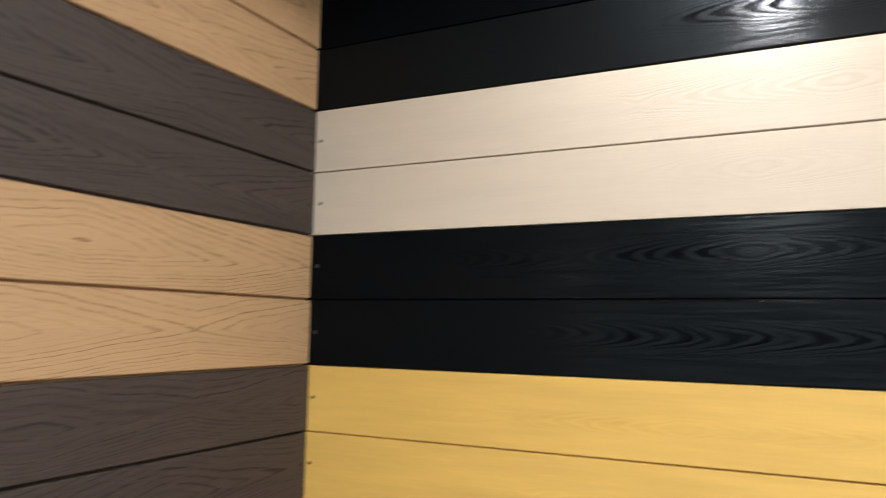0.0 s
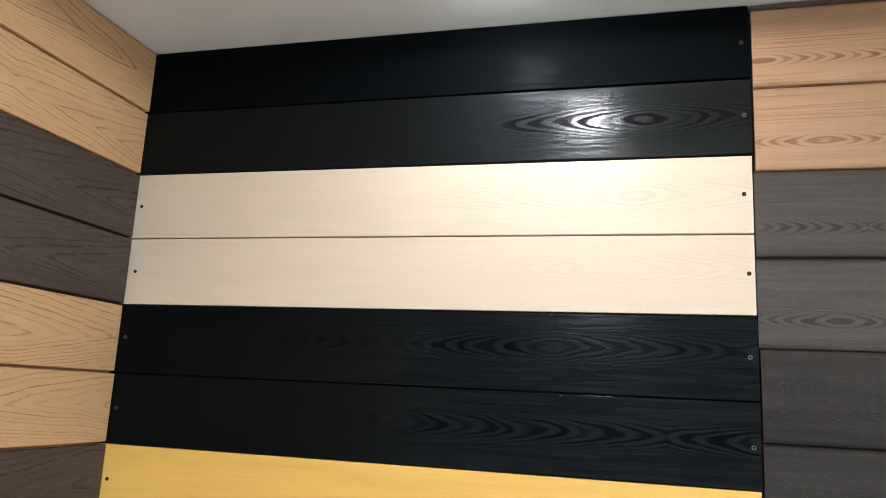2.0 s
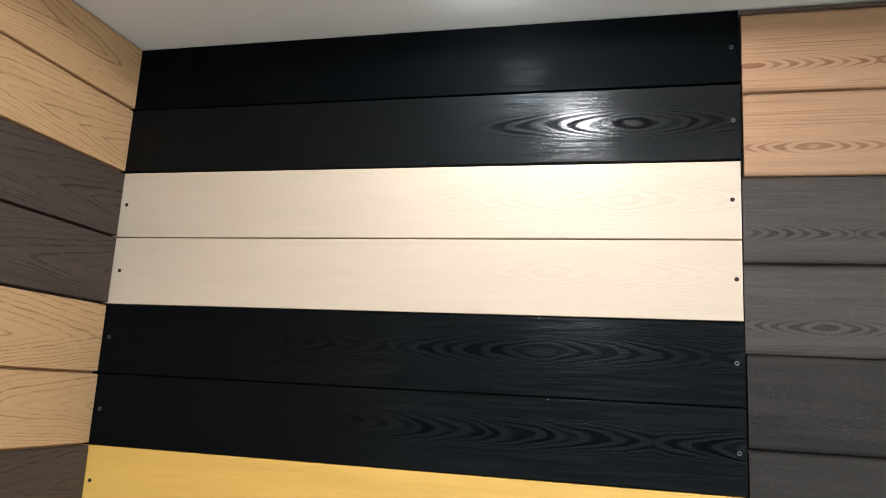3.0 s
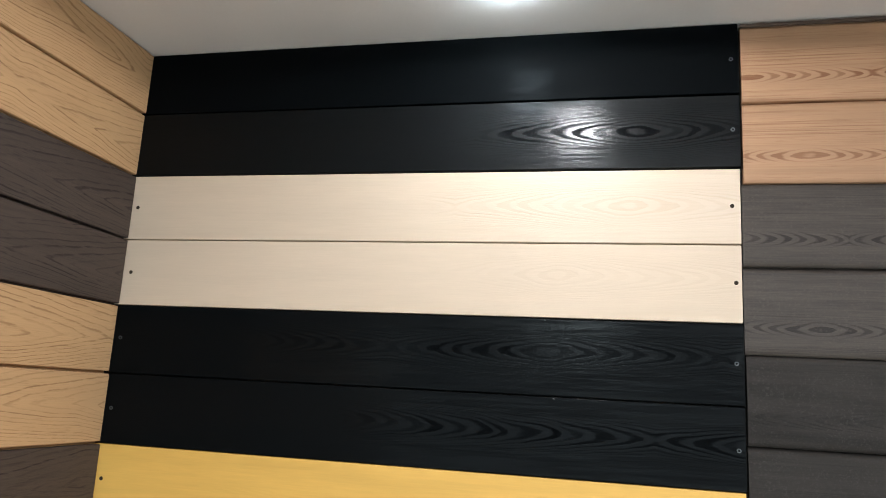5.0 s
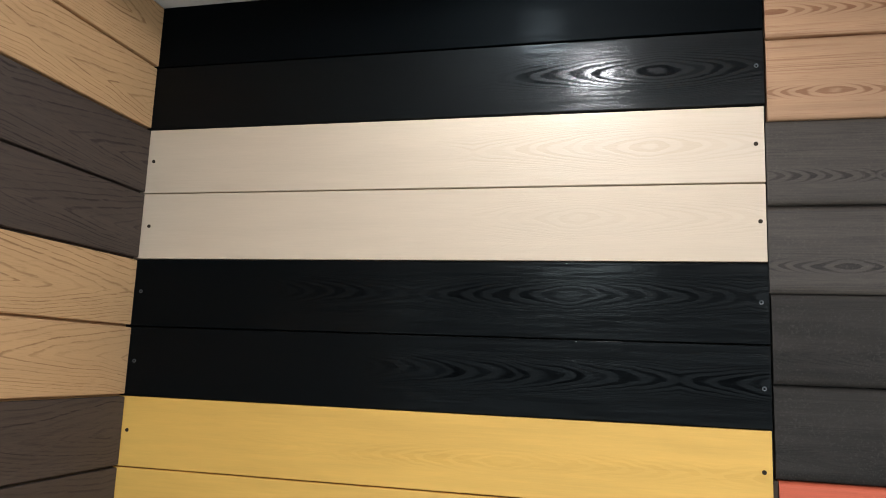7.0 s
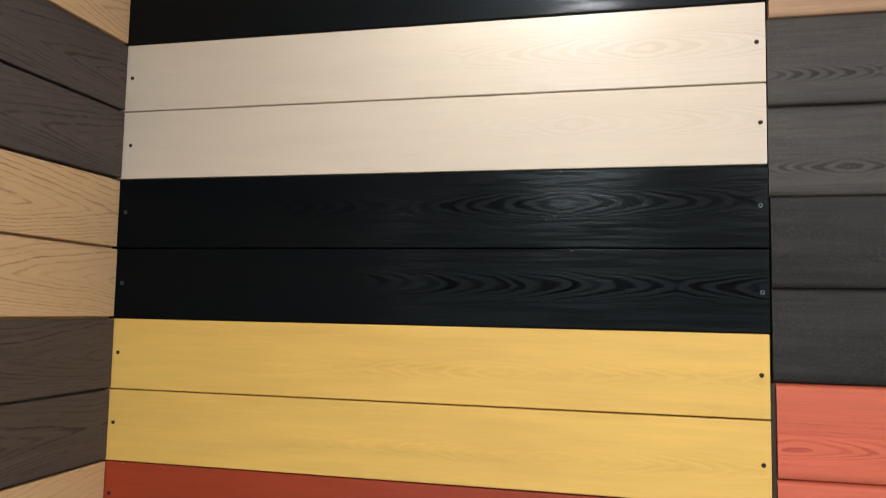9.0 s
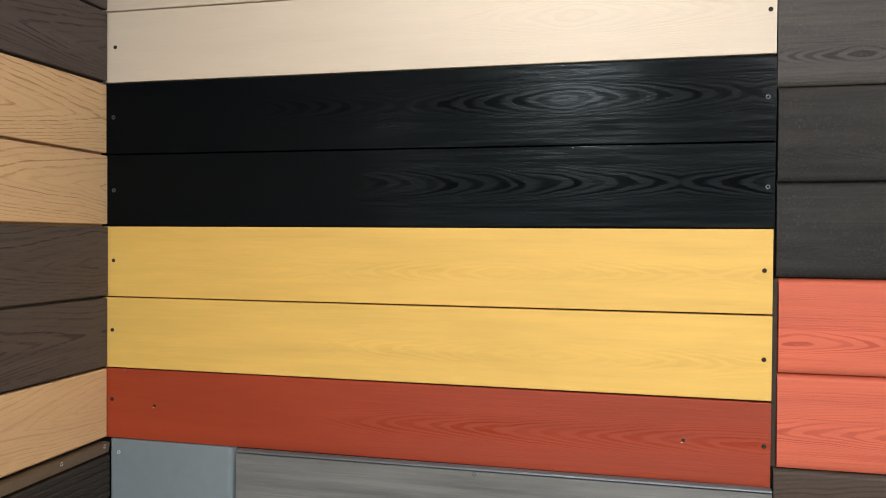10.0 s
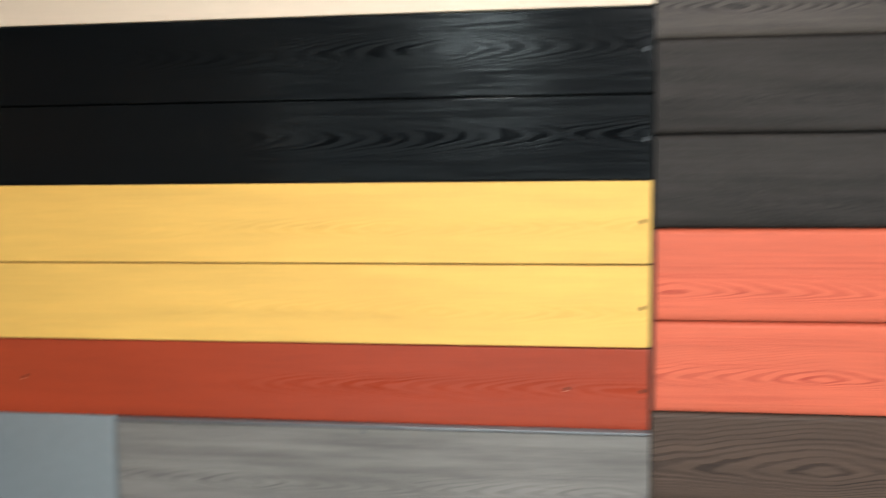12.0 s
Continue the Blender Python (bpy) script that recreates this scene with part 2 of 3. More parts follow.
DARK = wood("dark_brown_composite", (0.064, 0.045, 0.036), (0.020, 0.012, 0.010), 0.9, width=0.0160, power=1.25, pitch=0.080, tip=0.012, start=0.2,
            rough=0.6, line_rough=0.05, bump=0.35, fibre=0.16, jag=0.40, step=22.0, broken=0.85, band=0.24, patchy=0.5,
            spec=0.3, drift=1.2, wander=0.05, uneven=0.75, sway=0.30, warp=1.0, lean=0.25, pore=0.4, smear=0.1)
PINE = wood("pine_siding", (0.408, 0.228, 0.130), (0.20, 0.082, 0.036), 1.0, width=0.0105, power=1.6, pitch=0.028, tip=0.026, start=0.55,
            rough=0.55, line_rough=0.05, bump=0.3, fibre=0.07, jag=0.9, broken=0.12, band=0.55, taper=0.9, patchy=0.1, cluster=0.97, reach=0.017, rest=0.0,
            spec=0.3, drift=0.5, wander=0.010, uneven=0.3, warp=0.5, smear=0.05, pore=0.2)
TAUPE = wood("grey_brown_siding", (0.058, 0.0455, 0.0375), (0.015, 0.011, 0.009), 1.0, width=0.0105, power=1.6, pitch=0.028, tip=0.026, start=0.55,
             rough=0.6, line_rough=0.05, bump=0.35, fibre=0.24, jag=0.9, broken=0.12, band=0.55, taper=0.9, patchy=0.1, cluster=0.97, reach=0.017, rest=0.0,
             speck=0.5, spec=0.28, cloud=0.14, drift=0.5, wander=0.010, uneven=0.3, warp=0.5, smear=0.16, pore=0.2)
CHARCOAL = wood("charcoal_siding", (0.0272, 0.0225, 0.0198), (0.010, 0.009, 0.009), 0.4, width=0.010, power=1.6, pitch=0.035, tip=0.02, start=0.5,
                rough=0.65, line_rough=0.05, bump=0.3, fibre=0.12, jag=0.8, broken=0.9, band=0.4, patchy=1.0, cluster=0.9,
                speck=0.9, spec=0.14, cloud=0.3, smear=0.15)
CORAL = wood("coral_siding", (0.545, 0.106, 0.053), (0.33, 0.040, 0.020), 1.0, width=0.0115, power=1.6, pitch=0.05, tip=0.015, start=0.3,
             rough=0.55, line_rough=0.05, bump=0.3, fibre=0.06, jag=0.9, broken=0.25, band=0.42, taper=0.3, patchy=0.3, cluster=0.7, reach=0.09, rest=0.6,
             spec=0.3, warp=0.8, smear=0.07, lean=0.3)
UMBER = wood("umber_siding", (0.066, 0.040, 0.028), (0.018, 0.010, 0.007), 0.9, width=0.0175, power=1.5, pitch=0.08, tip=0.015, start=0.3,
             rough=0.55, line_rough=0.05, bump=0.35, fibre=0.12, jag=0.9, broken=0.15, band=0.40, taper=0.3, patchy=0.1, cluster=0.25, reach=0.12, rest=0.7,
             speck=0.35, spec=0.22, warp=0.8, smear=0.15, lean=0.3)
GREY = wood("grey_board", (0.155, 0.139, 0.126), (0.064, 0.058, 0.050), 0.6, width=0.0110, power=1.5, pitch=0.05, tip=0.02, start=0.4,
            rough=0.55, line_rough=0.05, bump=0.3, fibre=0.14, jag=0.9, broken=0.3, band=0.42, taper=0.3, patchy=0.3, cluster=0.7, reach=0.08, rest=0.25,
            spec=0.3, cloud=0.22, wander=0.015, smear=0.16, warp=0.8, lean=0.2)
DECK = wood("black_brown_decking", (0.025, 0.017, 0.012), (0.010, 0.006, 0.005), 0.7, width=0.01, power=1.2, rough=0.55, bump=0.35, fibre=0.25)
BACKING = plain("dark_backing", (0.035, 0.026, 0.021), 0.8)
WHITE = plain("white_ceiling_paint", (0.66, 0.612, 0.578), 0.75, 120.0, 0.02, 0.04)
PLASTER = plain("grey_wall_paint", (0.33, 0.37, 0.40), 0.8, 90.0, 0.04, 0.1)
FLOOR = plain("grey_floor", (0.60, 0.57, 0.53), 0.45, 40.0, 0.1, 0.05)
BOXGREY = plain("blue_grey_enamel", (0.172, 0.185, 0.192), 0.42, 45.0, 0.07, 0.05)
STEEL = plain("blue_grey_steel", (0.125, 0.130, 0.134), 0.36, 80.0, 0.05, 0.002, 0.3)
BRONZE = plain("brown_trim_composite", (0.11, 0.068, 0.038), 0.5, 70.0, 0.1, 0.1)
SHADE_BROWN = plain("shade_brown", (0.075, 0.045, 0.032), 0.6, 90.0, 0.15, 0.15)
JOINT = plain("brown_joint_strip", (0.046, 0.031, 0.023), 0.7, 90.0, 0.15, 0.15, spec=0.12)
SCREW_DARK = plain("burnished_screw", (0.034, 0.023, 0.015), 0.8, 300.0, 0.3, 0.1, spec=0.15)
SCREW_BRIGHT = plain("bright_screw", (0.55, 0.55, 0.54), 0.4, 300.0, 0.2, 0.1, 0.6)
SCREW_ZINC = plain("zinc_screw", (0.10, 0.105, 0.11), 0.5, 300.0, 0.2, 0.1, 0.7)
CHIP = plain("bare_board", (0.58, 0.33, 0.24), 0.8, 300.0, 0.2, 0.2)
CHIP_GREY = plain("bare_grey_board", (0.20, 0.20, 0.195), 0.8, 300.0, 0.2, 0.2)
LAMP_WHITE = plain("white_lamp_enamel", (0.8, 0.8, 0.8), 0.4, 100.0, 0.02, 0.02)
LAMP_GLOW = glow("lit_diffuser", (0.86, 0.95, 1.0), 4.0)
DOME_GLOW = glow("bright_dome", (0.74, 0.90, 1.0), 58.0)


# ---- mesh helpers ----
def mesh_of(bm, name, material, smooth=True):
    bmesh.ops.recalc_face_normals(bm, faces=bm.faces[:])
    if smooth:
        for f in bm.faces:
            f.smooth = True
        # rounded edges shade softly, while broad flat faces stay flat
        for e in bm.edges:
            turn = e.calc_face_angle(0.0)
            broad = max((f.calc_area() / e.calc_length() for f in e.link_faces), default=0.0) > 0.02
            e.smooth = turn < radians(8 if broad else 32)
    data = bpy.data.meshes.new(name)
    bm.to_mesh(data)
    bm.free()
    data.materials.append(material)
    return data


def slab(x0, x1, y0, y1, z0, z1, bevel=0.0):
    bm = bmesh.new()
    bmesh.ops.create_cube(bm, size=1.0)
    bmesh.ops.scale(bm, vec=(x1 - x0, y1 - y0, z1 - z0), verts=bm.verts)
    bmesh.ops.translate(bm, vec=((x0 + x1) / 2, (y0 + y1) / 2, (z0 + z1) / 2), verts=bm.verts)
    if bevel:
        bmesh.ops.bevel(bm, geom=bm.edges[:], offset=bevel, segments=2, affect="EDGES", profile=0.6)
    return bm


def extruded(profile, length):
    """A closed outline of (y, z) points, drawn out along x and centred on it."""
    bm = bmesh.new()
    ends = [[bm.verts.new((x, y, z)) for y, z in profile] for x in (-length / 2, length / 2)]
    n = len(profile)
    for i in range(n):
        bm.faces.new((ends[0][i], ends[0][(i + 1) % n], ends[1][(i + 1) % n], ends[1][i]))
    bm.faces.new(ends[0])
    bm.faces.new(ends[1][::-1])
    return bm


def lathed(profile, steps=14):
    """(radius, height) points turned round local -y, which faces into the room."""
    bm = bmesh.new()
    rows = []
    for r, h in profile:
        if r == 0:
            rows.append([bm.verts.new((0, -h, 0))])
        else:
            rows.append([bm.verts.new((r * math.cos(a), -h, r * math.sin(a))) for a in (2 * math.pi * k / steps for k in range(steps))])
    for a, b in zip(rows, rows[1:]):
        for k in range(steps):
            j = (k + 1) % steps
            q = [a[k % len(a)], a[j % len(a)], b[j % len(b)], b[k % len(b)]]
            q = list(dict.fromkeys(q))
            if len(q) > 2:
                bm.faces.new(q)
    return bm


def part(name, data, parent, m, label="", color=None):
    """A mesh (or bmesh already made into one) as one object under a thing or part, at the pose m in its parent."""
    ob = new(name, data)
    ob.parent = parent
    ob.matrix_basis = m
    if label:
        tagged(ob, label)
    if color:
        ob.color = color
    return ob


def thing(name, m, label, category, group="", kind=""):
    ob = new(name)
    ob.empty_display_size = 0.05
    ob.matrix_world = m
    return tagged(ob, label, category, group, kind)


def structure(name, bm, material, label, category="wall"):
    return tagged(new(name, mesh_of(bm, name, material)), label, category, "", "structure")


def flat_profile(h, gap, thick=0.02, edge=0.0025):
    """A flat board h high with eased front edges; its face is at y = 0."""
    a, e = (h - gap) / 2, edge
    return [(0, -a + e), (0, a - e), (e * 0.3, a - e * 0.3), (e, a), (thick, a), (thick, -a), (e, -a), (e * 0.3, -a + e * 0.3)]


def tongue_profile(h, gap, thick=0.024, edge=0.0022):
    """A flat board with eased edges and a tongue below, which floors the groove to the next board."""
    a, e = h / 2, edge
    return [(0, -a + gap + e), (0, a - e), (e * 0.3, a - e * 0.3), (e, a), (thick, a), (thick, -a + 0.0004), (0.012, -a + 0.0004), (0.012, -a + gap), (e, -a + gap), (e * 0.3, -a + gap + e * 0.3)]


def siding_profile(h, thick=0.022):
    """A siding board: the face leans out a little to a rounded lower lip, above a rebate that shades the next board."""
    a = h / 2
    return [(0.015, a), (0.0115, a - 0.0015), (0.0065, a - 0.0055), (0.0048, a - 0.010), (0.0028, a - 0.045), (0.0005, -a + 0.030), (0.0, -a + 0.016),
            (0.0006, -a + 0.009), (0.0022, -a + 0.0045), (0.005, -a + 0.002), (0.010, -a + 0.0012), (0.015, -a + 0.0012), (0.015, -a), (thick, -a), (thick, a)]


def deck_profile(h, thick=0.024):
    """A decking board with shallow ribs along its face."""
    a = h / 2 - 0.003
    pts, n = [], 9
    for k in range(n):
        z0 = -a + 2 * a * k / n
        w = 2 * a / n
        pts += [(0.0025, z0 + 0.12 * w), (0.0, z0 + 0.3 * w), (0.0, z0 + 0.8 * w), (0.0025, z0 + 0.95 * w)]
    return [(thick, -a)] + pts + [(thick, a)]


rng = random.Random(7)


def seat(spread=0.0008):
    return rng.uniform(-spread, spread)


# ---- the shell of the room ----
# unseen floor, roof slab and far walls are added to bounce light back
structure("floor", slab(WEST_X, ROOM_X, ROOM_Y, 0.032, -0.12, 0.0), FLOOR, "plain grey floor added out of view", "floor")
structure("wall_north", slab(WEST_X - 0.12, ROOM_X + 0.12, 0.032, 0.16, 0.0, 2.6), PLASTER, "plastered wall behind the painted boards")
structure("wall_partition", slab(-0.14, -0.034, PART_Y, 0.032, 0.0, CEIL), PLASTER, "plastered partition behind the wood-look boards")
structure("wall_west", slab(WEST_X - 0.12, WEST_X, ROOM_Y, 0.032, 0.0, 2.6), PLASTER, "plain grey wall added out of view")
structure("wall_east", slab(ROOM_X, ROOM_X + 0.12, ROOM_Y, 0.032, 0.0, 2.6), PLASTER, "plain grey wall added out of view")
structure("wall_south", slab(WEST_X - 0.12, ROOM_X + 0.12, ROOM_Y - 0.12, ROOM_Y, 0.0, 2.6), PLASTER, "plain grey wall added out of view")
structure("backing_north", slab(-0.0255, ROOM_X, 0.0235, 0.032, 0.0, CEIL), BACKING, "dark backing sheet in the gaps between boards", "backing")
structure("backing_west", slab(-0.034, -0.0255, PART_Y, 0.0235, 0.0, CEIL), BACKING, "dark backing sheet in the gaps between boards", "backing")


def ceiling_mesh(steps=40):
    """One sheet with a round hole at each downlight, and its upper side."""
    bm = bmesh.new()
    edges = []
    rect = [bm.verts.new((x, y, ceil_at(x))) for x, y in ((WEST_X, 0.032), (ROOM_X, 0.032), (ROOM_X, ROOM_Y), (WEST_X, ROOM_Y))]
    edges += [bm.edges.new((rect[i], rect[(i + 1) % 4])) for i in range(4)]
    for (x, y), watts in LAMPS:
        r = LAMP_R if y > -2.5 else PANEL_R
        ring = [bm.verts.new((x + r * math.cos(a), y + r * math.sin(a), ceil_at(x + r * math.cos(a)))) for a in (2 * math.pi * k / steps for k in range(steps))]
        edges += [bm.edges.new((ring[i], ring[(i + 1) % steps])) for i in range(steps)]
    bmesh.ops.triangle_fill(bm, use_beauty=True, edges=edges)
    top = bmesh.ops.extrude_face_region(bm, geom=bm.faces[:])
    bmesh.ops.translate(bm, vec=(0, 0, 0.03), verts=[e for e in top["geom"] if isinstance(e, bmesh.types.BMVert)])
    return bm


structure("ceiling", ceiling_mesh(), WHITE, "matt white painted ceiling", "ceiling")
structure("roof_slab", slab(WEST_X - 0.12, ROOM_X + 0.12, ROOM_Y - 0.12, 0.16, 2.6, 2.7), PLASTER, "plain slab added above the ceiling, unseen", "ceiling")

# ---- downlights ----
def rim_mesh(r):
    return mesh_of(lathed([(r - 0.002, -0.004), (r - 0.0015, 0.0006), (r + 0.001, 0.0014), (r + 0.006, 0.0012), (r + 0.008, 0.0002)], 48), "rim", LAMP_WHITE)


def disc_mesh(r):
    return mesh_of(lathed([(0, 0), (r - 0.003, 0), (r - 0.003, -0.003), (0, -0.003)], 40), "diffuser", LAMP_GLOW)


def can_mesh(r):
    return mesh_of(lathed([(r - 0.001, -0.004), (r - 0.001, -0.05), (0, -0.05)], 40), "housing", LAMP_WHITE)


DOME_R = 0.048
dome_data = mesh_of(lathed([(0, 0.0355), (DOME_R * 0.55, 0.0350), (DOME_R * 0.85, 0.0332), (DOME_R * 0.97, 0.0300), (DOME_R, 0.025), (DOME_R, -0.003), (0, -0.003)], 40), "diffuser", DOME_GLOW)
spot_parts = rim_mesh(LAMP_R), disc_mesh(LAMP_R), can_mesh(LAMP_R)
panel_parts = rim_mesh(PANEL_R), disc_mesh(PANEL_R), can_mesh(PANEL_R)
# all but the first two fixtures house added fill lights, out of view
for (x, y), watts in LAMPS:
    near = y > -2.5
    rim, disc, can = spot_parts if near else panel_parts
    lamp = thing("downlight", pose(x, y, ceil_at(x), 90), "round white recessed downlight, lit; two of the four are added" if near else "large round white light panel added out of view", "ceiling lamp", "downlights in the ceiling")
    part("rim", rim, lamp, pose(0, 0, 0))
    part("diffuser", disc if watts else dome_data, lamp, pose(0, 0.0050, 0), "glowing round diffuser")
    part("housing", can, lamp, pose(0, 0, 0))

# ---- screws ----
screw_profile = [(0.0042, -0.001), (0.0042, 0.0004), (0.0036, 0.0007), (0.0022, 0.0005), (0.0019, -0.0010), (0, -0.0012)]
screw_dark = mesh_of(lathed([(0.0042, -0.001), (0.0041, 0.0003), (0.0034, 0.0006), (0.0016, 0.0005), (0.0012, -0.0002), (0, -0.0003)]), "screw", SCREW_DARK)
screw_zinc = mesh_of(lathed(screw_profile), "screw", SCREW_ZINC)
screw_bright = mesh_of(lathed(screw_profile), "screw", SCREW_BRIGHT)


def panel(name, boards, data, m, label, material_label, group, offs, figure=(), lifts=()):
    """A panel of like boards under one empty; lifts: by how much each board rises along its length. boards: (x centre, z centre, (oval x, oval z, turn), screws, screw mesh) in the panel's own frame."""
    top = thing(name, m, label, "wall panel", group)
    made = []
    for k, (x, z, (ou, ov, turn), screws, screw_data) in enumerate(boards):
        b = part("board", data, top, pose(x, seat(offs), z + (lifts[k] / 2 if lifts else 0), seat(0.12), -math.degrees(lifts[k] / (2 * x)) if lifts else 0, seat(0.05)), material_label, (5 + ou - x, 0.5 + ov, turn, figure[k] if figure else 0.999))
        for sx, sz in screws:
            part("screw", screw_data, b, pose(sx - x, -0.0006, sz - z, 0, rng.uniform(0, 90), 0))
        made.append(b)
    return made


def Z(k):
    return CEIL - H * k


# ---- painted boards on the north wall ----
RIGHT_END = {0: 1.3235, 2: 1.3222, 4: 1.3225, 6: 1.3212, 8: 1.3210}
NORTH = "painted sample boards on the wall"
PAINTED = [
    ("cladding_panel", 0, 2, BLACK, "two glossy black embossed wood-grain boards below the ceiling", ((0.45, 0.09, 0.4), (1.13, 0.004, 0.33)), screw_zinc, (False, True), (250.45, 117.999)),
    ("cladding_panel", 2, 2, CREAM, "two cream painted wood-grain boards with dark screws", ((1.12, 0.0, 0.36), (0.98, 0.01, 0.42)), screw_dark, (True, True), (109.9, 114.5)),
    ("cladding_panel", 4, 2, BLACK, "two glossy black boards between cream and yellow ones", ((0.965, 0.010, 0.32), (0.43, 0.006, 0.735)), screw_zinc, (True, True), (70.63, 94.71)),
    ("cladding_panel", 6, 2, YELLOW, "two ochre yellow painted wood-grain boards with dark screws", ((0.85, -0.01, 0.37), (0.95, -0.012, 0.43)), screw_dark, (True, True), (68.999, 84.999)),
    ("cladding_panel", 8, 1, RED, "single oxide red painted board with two drilled holes", ((1.30, 0.0, 0.93),), screw_dark, (True, True), (88.999,)),
]
SCREW_X = [0.018, 0.018, 0.013, 0.017, 0.014, 0.014, 0.013, 0.011, 0.009]
SCREW_LIFT = [0.0, 0.0, 0.0, 0.0, 0.003, 0.0, 0.002, 0.005, 0.008]       # above the middle of the board
SCREW_RIGHT = [(1.3095, -0.0025), (1.3105, 0.002), (1.3065, 0.0), (1.3115, 0.002), (1.309, 0.002), (1.3105, -0.003), (1.307, 0.002), (1.308, -0.002), (1.310, -0.002)]
LIFTS = {0: (0.0055, 0.0032), 2: (0.0012, 0.0008), 4: (0.0, 0.0), 6: (0.0, -0.0008), 8: (-0.002,)}
north = []
for name, first, count, material, label, ovals, sdata, (left, right), figure in PAINTED:
    data = mesh_of(extruded(flat_profile(H, 0.0026, 0.02, 0.0014), RIGHT_END[first] + 0.018), "board", material)
    rows = []
    for j in range(count):
        k = first + j
        z = Z(k + 0.5)
        screws = [(SCREW_X[k], z + SCREW_LIFT[k])] if left else []
        screws += [(SCREW_RIGHT[k][0], z + SCREW_RIGHT[k][1])] if right else []
        rows.append((RIGHT_END[first] / 2 - 0.009 + seat(0.0004), z, ovals[j], screws, sdata))
    north += panel(name, rows, data, pose(0, 0, 0), label, "", NORTH, 0.0010, figure, LIFTS[first])

# drilled holes with chipped rims in the red board
hole_data = mesh_of(lathed([(0.0034, -0.0004), (0.0032, 0.0001), (0.0022, -0.0003), (0, -0.0004)], 12), "drill_hole", SCREW_DARK)


def flake(wide, high, material, name):
    """A thin ragged flake of bare board where paint has broken away."""
    bm = bmesh.new()
    n = 9
    rim = [(1 + rng.uniform(-0.3, 0.25)) for k in range(n)]
    ring = [bm.verts.new((wide / 2 * rim[k] * math.cos(2 * math.pi * k / n), 0.0, high / 2 * rim[k] * math.sin(2 * math.pi * k / n))) for k in range(n)]
    mid = bm.verts.new((0, -0.0006, 0))
    for k in range(n):
        bm.faces.new((ring[k], ring[(k + 1) % n], mid))
    return mesh_of(bm, name, material)


red = north[-1]
for x, z in ((0.111, 1.171), (1.175, 1.171)):
    part("drill_hole", hole_data, red, pose(x - red.location.x, -0.0005, z - red.location.z), "drilled screw hole")
    part("chip", flake(0.0046, 0.0022, CHIP, "chip"), red, pose(x - 0.0024 - red.location.x, -0.0004, z - 0.0042 - red.location.z), "pale chipped rim")
for k, x, w in ((4, 0.955, 0.004), (5, 0.975, 0.004), (8, 0.040, 0.010)):
    b = north[k]
    part("chip", flake(w, 0.0022, CHIP_GREY, "chip"), b, pose(x - b.location.x, -0.0002, 0.0715), "small pale paint chip")

# ---- siding beside it ----
PITCH = 0.1662
SIDE = "siding sample boards on the wall"
SX0, SX1 = 1.328, 3.0
SIDING = [
    (2.4570, 2, PINE, "two light pine wood-look siding boards below the ceiling", ((1.34, -0.030, 0.225), (1.445, -0.028, 0.21)), 0.0),
    (2.127, 2, TAUPE, "two weathered grey-brown siding boards", ((1.30, -0.028, 0.21), (1.455, -0.030, 0.22)), -0.003),
    (1.797, 2, CHARCOAL, "two dusty charcoal siding boards with scuffs", ((1.62, -0.03, 0.3), (1.45, -0.04, 0.34)), -0.0015),
    (1.4635, 2, CORAL, "two coral red wood-grain siding boards", ((1.36, -0.03, 0.36), (1.62, -0.02, 0.31)), 0.004),
    (1.131, 6, UMBER, "dark umber siding boards with bold grain", ((1.62, -0.02, 0.33), (1.5, -0.02, 0.27), (1.7, 0.0, 0.41), (1.5, 0.0, 0.36), (1.7, 0.0, 0.29), (1.5, 0.0, 0.44)), 0.0),
]
for top_z, count, material, label, ovals, inset in SIDING:
    length = SX1 - SX0 - inset
    data = mesh_of(extruded(siding_profile(PITCH), length), "siding_board", material)
    rows = [(SX0 + inset + length / 2 + seat(0.0008), top_z - PITCH * (j + 0.5), ovals[j], (), None) for j in range(count)]
    panel("siding_panel", rows, data, pose(0, 0, 0), label, "", SIDE, 0.0008)

# brown strip added for the shade in the recess above the top siding
shade_strip = thing("recess_shade_strip", pose((SX0 + SX1) / 2, 0, ceil_at(SX0) - 0.0045, 0, -math.degrees(SLOPE), 0), "thin dark brown strip for the shaded gap between ceiling and siding", "trim")
part("strip", mesh_of(extruded([(0.003, -0.0030), (-0.0010, -0.0025), (-0.0016, 0.0010), (-0.001, 0.0040), (0.003, 0.0042)], SX1 - SX0), "strip", SHADE_BROWN), shade_strip, pose(0, 0, 0))

joint = thing("joint_strip", pose(1.3255, 0.0, 0.0), "narrow dark brown strip in the joint between panels", "trim")
part("strip", mesh_of(slab(-0.0036, 0.0050, 0.007, 0.0228, 1.1325, 1.4625, 0.001), "strip", JOINT), joint, pose(0, 0, 0))

# ---- wood-look boards on the west wall ----
WEST_LEN = -PART_Y - 0.002
WEST = "wood-look boards on the wall"
WOODLOOK = [
    (0, 2, OAK, "two light oak wood-look boards below the ceiling", ((-0.95, 0.01, 0.93), (0.045, -0.015, 0.43))),
    (2, 2, DARK, "two dark brown wood-look boards", ((0.05, -0.005, 0.47), (0.03, -0.01, 0.52))),
    (4, 2, OAK, "two light oak boards between dark brown ones", ((-0.62, 0.0, 0.60), (0.02, 0.005, 0.38))),
    (6, 2, DARK, "two dark brown boards with black grain lines", ((-0.05, 0.0, 0.31), (-0.42, 0.0, 0.37))),
    (8, 1, OAK, "single light oak board above a brown trim", ((-0.02, 0.0, 0.45),)),
]
FAINT = {8: (0.35,)}       # the figure's strength where it is weak
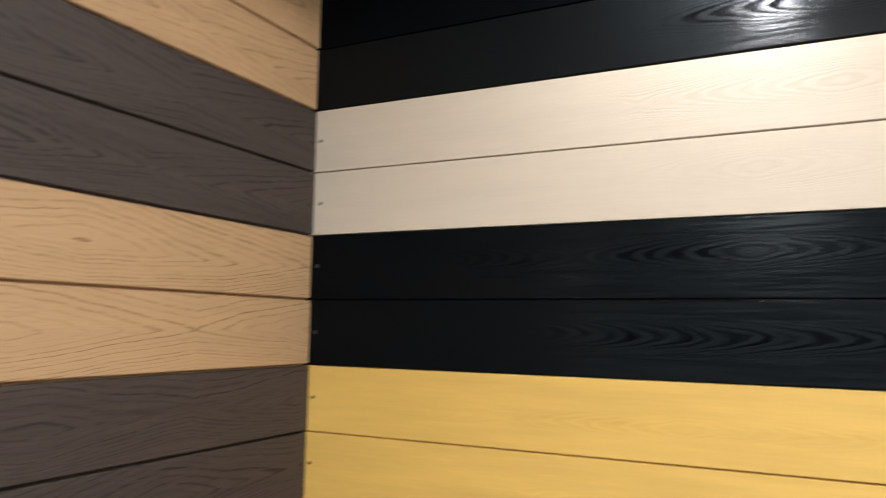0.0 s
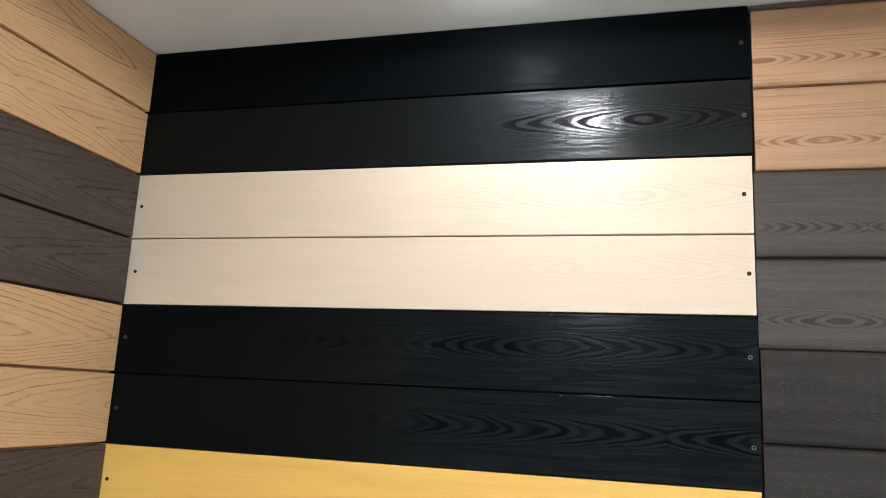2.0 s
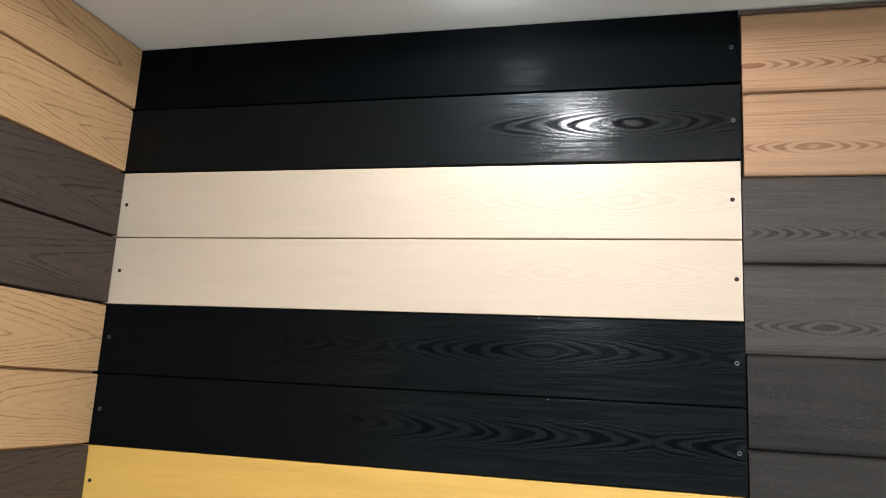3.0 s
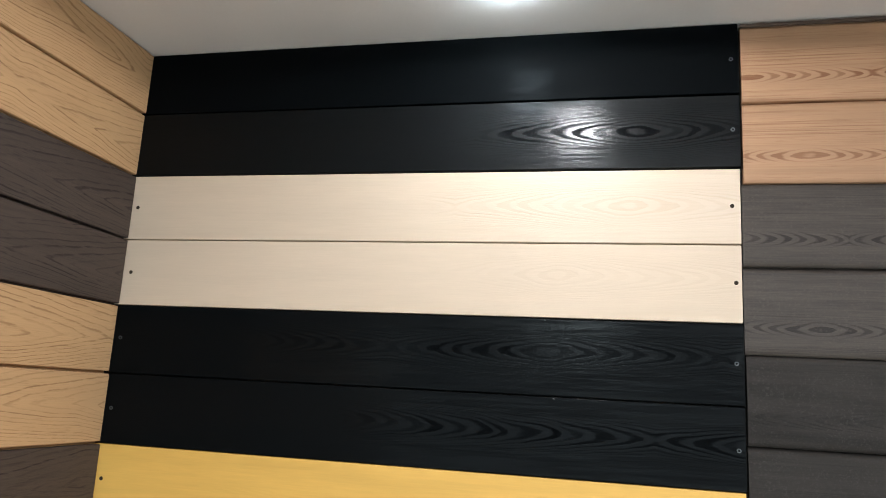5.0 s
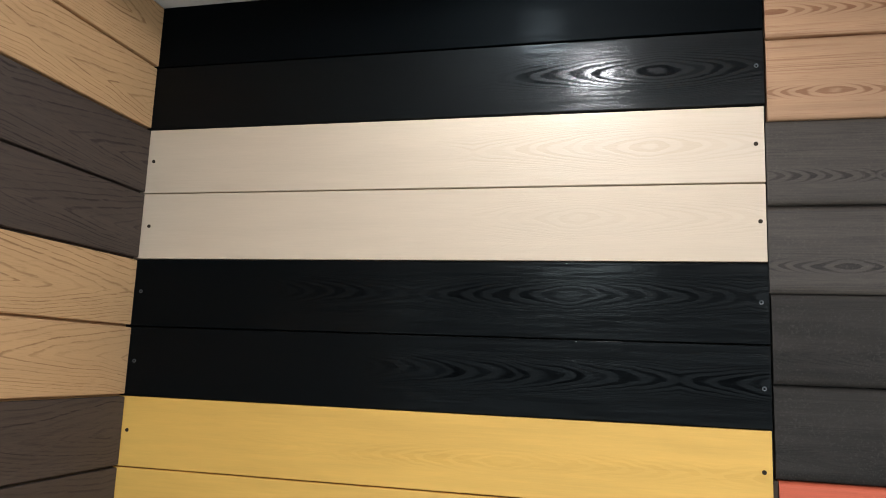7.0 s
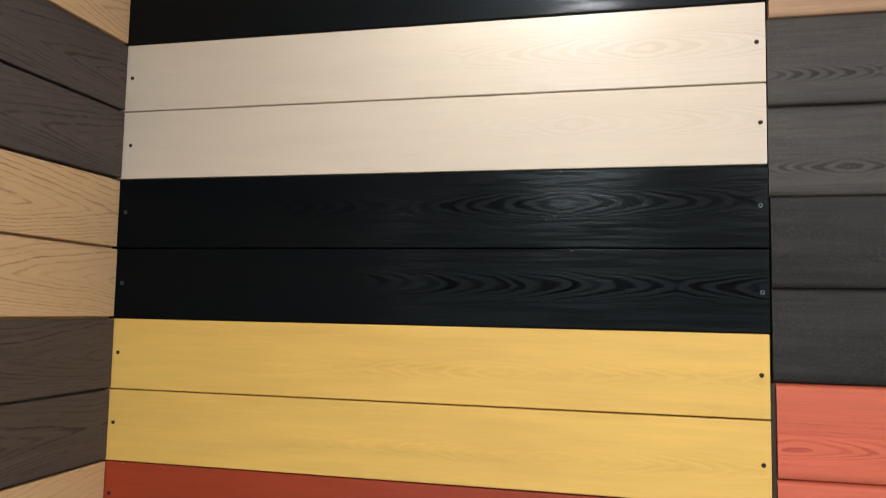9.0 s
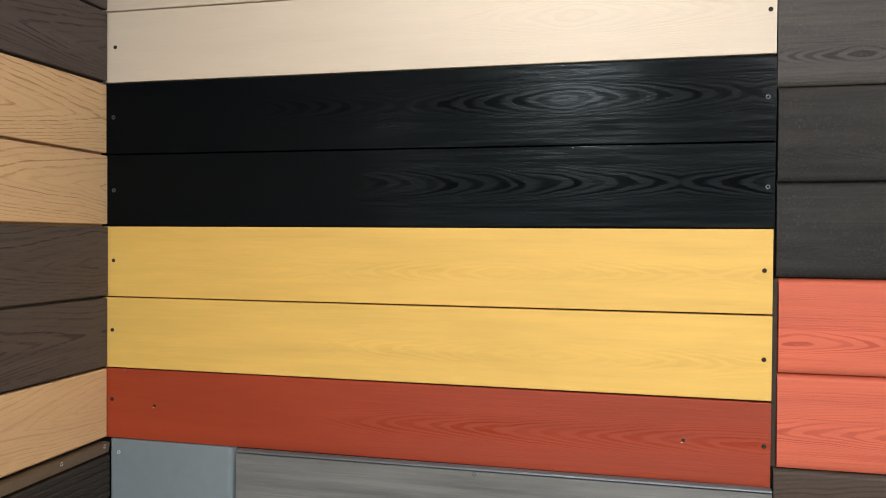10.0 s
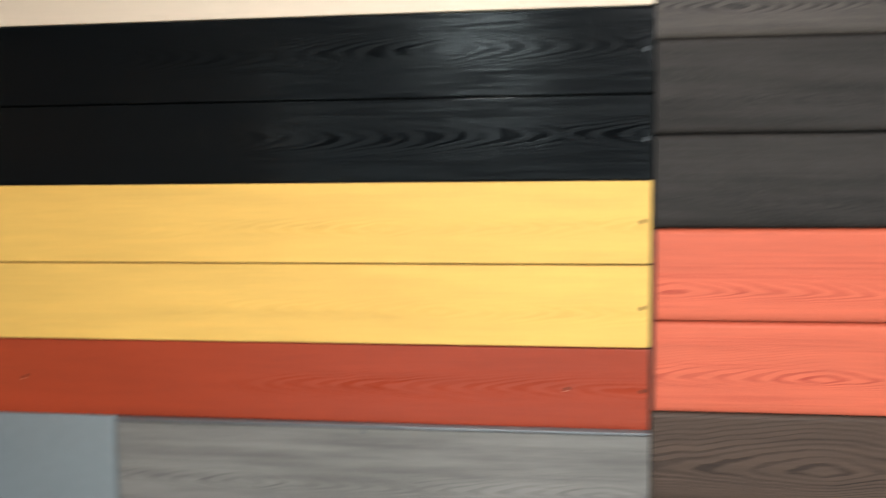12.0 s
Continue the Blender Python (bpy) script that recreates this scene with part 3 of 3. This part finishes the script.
for first, count, material, label, ovals in WOODLOOK:
    data = mesh_of(extruded(tongue_profile(H, 0.0058), WEST_LEN), "board", material)
    rows = [(-WEST_LEN / 2 - 0.0026 + seat(0.0006), Z(first + j + 0.5) - 0.0029 + 0.0004, ovals[j], (), None) for j in range(count)]
    panel("wood_look_panel", rows, data, pose(0, 0, 0, 0, 0, 90), label, "", WEST, 0.0012, FAINT.get(first, ()))

# brown edge trim below them
trim = thing("edge_trim", pose(0, -WEST_LEN / 2, 1.0775, 0, 0, 90), "brown wood-look edge trim with zinc screws", "trim", "", "")
part("strip", mesh_of(extruded([(0.002, -0.012), (-0.001, -0.0105), (-0.004, 0.006), (-0.003, 0.0105), (0.002, 0.0115), (0.02, 0.0115), (0.02, -0.012)], WEST_LEN), "strip", BRONZE), trim, pose(0, 0, 0))
for y in (-0.016, -0.143, -0.43, -0.72, -1.01, -1.3):
    part("screw", screw_bright, trim, pose(y + WEST_LEN / 2, -0.0032, 0.005))

# ribbed decking under the trim
deck_data = mesh_of(extruded(deck_profile(0.145), WEST_LEN), "deck_board", DECK)
rows = [(-WEST_LEN / 2 - 0.0004, 1.0645 - 0.145 * (j + 0.5), (-0.4 + 0.3 * j, 0.0, 0.4), (), None) for j in range(7)]
panel("decking_panel", rows, deck_data, pose(0.004, 0, 0, 0, 0, 90), "black-brown ribbed decking boards below the trim", "", "", 0.001)

# ---- grey boards, steel cap and enamelled box under the red board ----
GX0, GX1, GY = 0.308, 1.3215, -0.016
grey_data = mesh_of(extruded(flat_profile(0.158, 0.003, 0.03), GX1 - GX0), "board", GREY)
rows = [((GX0 + GX1) / 2, 1.0915 - 0.158 * (j + 0.5), (0.56 + 0.15 * j, -0.035 + 0.01 * j, 0.34), ((0.798, 1.085),) if j == 0 else (), screw_zinc) for j in range(6)]
panel("grey_panel", rows, grey_data, pose(0, GY, 0), "weathered grey wood-look boards under a steel cap", "", "", 0.0005)
cap = thing("cap_strip", pose((GX0 + GX1) / 2, 0, 1.0943), "thin blue-grey steel cap strip on the grey boards", "trim")
lip = [(-0.0145 - 0.0036 * math.cos(a), -0.0014 + 0.0036 * math.sin(a)) for a in (math.pi / 2 * k / 6 for k in range(7))]
part("strip", mesh_of(extruded(lip + [(-0.0015, 0.0030), (-0.0015, 0.0004), (-0.0145, 0.0003), (-0.0164, -0.0014)], GX1 - GX0), "strip", STEEL), cap, pose(0, 0, 0))


def box_mesh():
    """A tall box with a large rounded corner towards the boards and a folded top."""
    bm = bmesh.new()
    x0, x1, y0, y1, r = 0.0185, 0.297, 0.0, 0.0225, 0.02
    outline = [(x0 - 0.014, y1), (x0 - 0.014, y0 + 0.004), (x0 - 0.010, y0)]
    outline += [(x1 - r + r * math.sin(a), y0 + r - r * math.cos(a)) for a in (math.pi / 2 * k / 8 for k in range(9))]
    outline += [(x1, y1)]
    low = [bm.verts.new((x, y, 0.0)) for x, y in outline]
    high = [bm.verts.new((x, y, 1.0945)) for x, y in outline]
    lid = [bm.verts.new((0.15 + (x - 0.15) * 0.988, max(y + 0.003, y0 + 0.003) if y < y1 else y, 1.0965)) for x, y in outline]
    n = len(outline)
    for a, b in ((low, high), (high, lid)):
        for i in range(n):
            bm.faces.new((a[i], a[(i + 1) % n], b[(i + 1) % n], b[i]))
    bm.faces.new(lid)
    bm.faces.new(low[::-1])
    return bm


box = thing("corner_box", pose(0, 0, 0), "smooth blue-grey enamelled corner box under the red board", "box")
part("casing", mesh_of(box_mesh(), "casing", BOXGREY), box, pose(0, 0, 0))
part("screw", screw_bright, box, pose(0.026, -0.0004, 1.068))
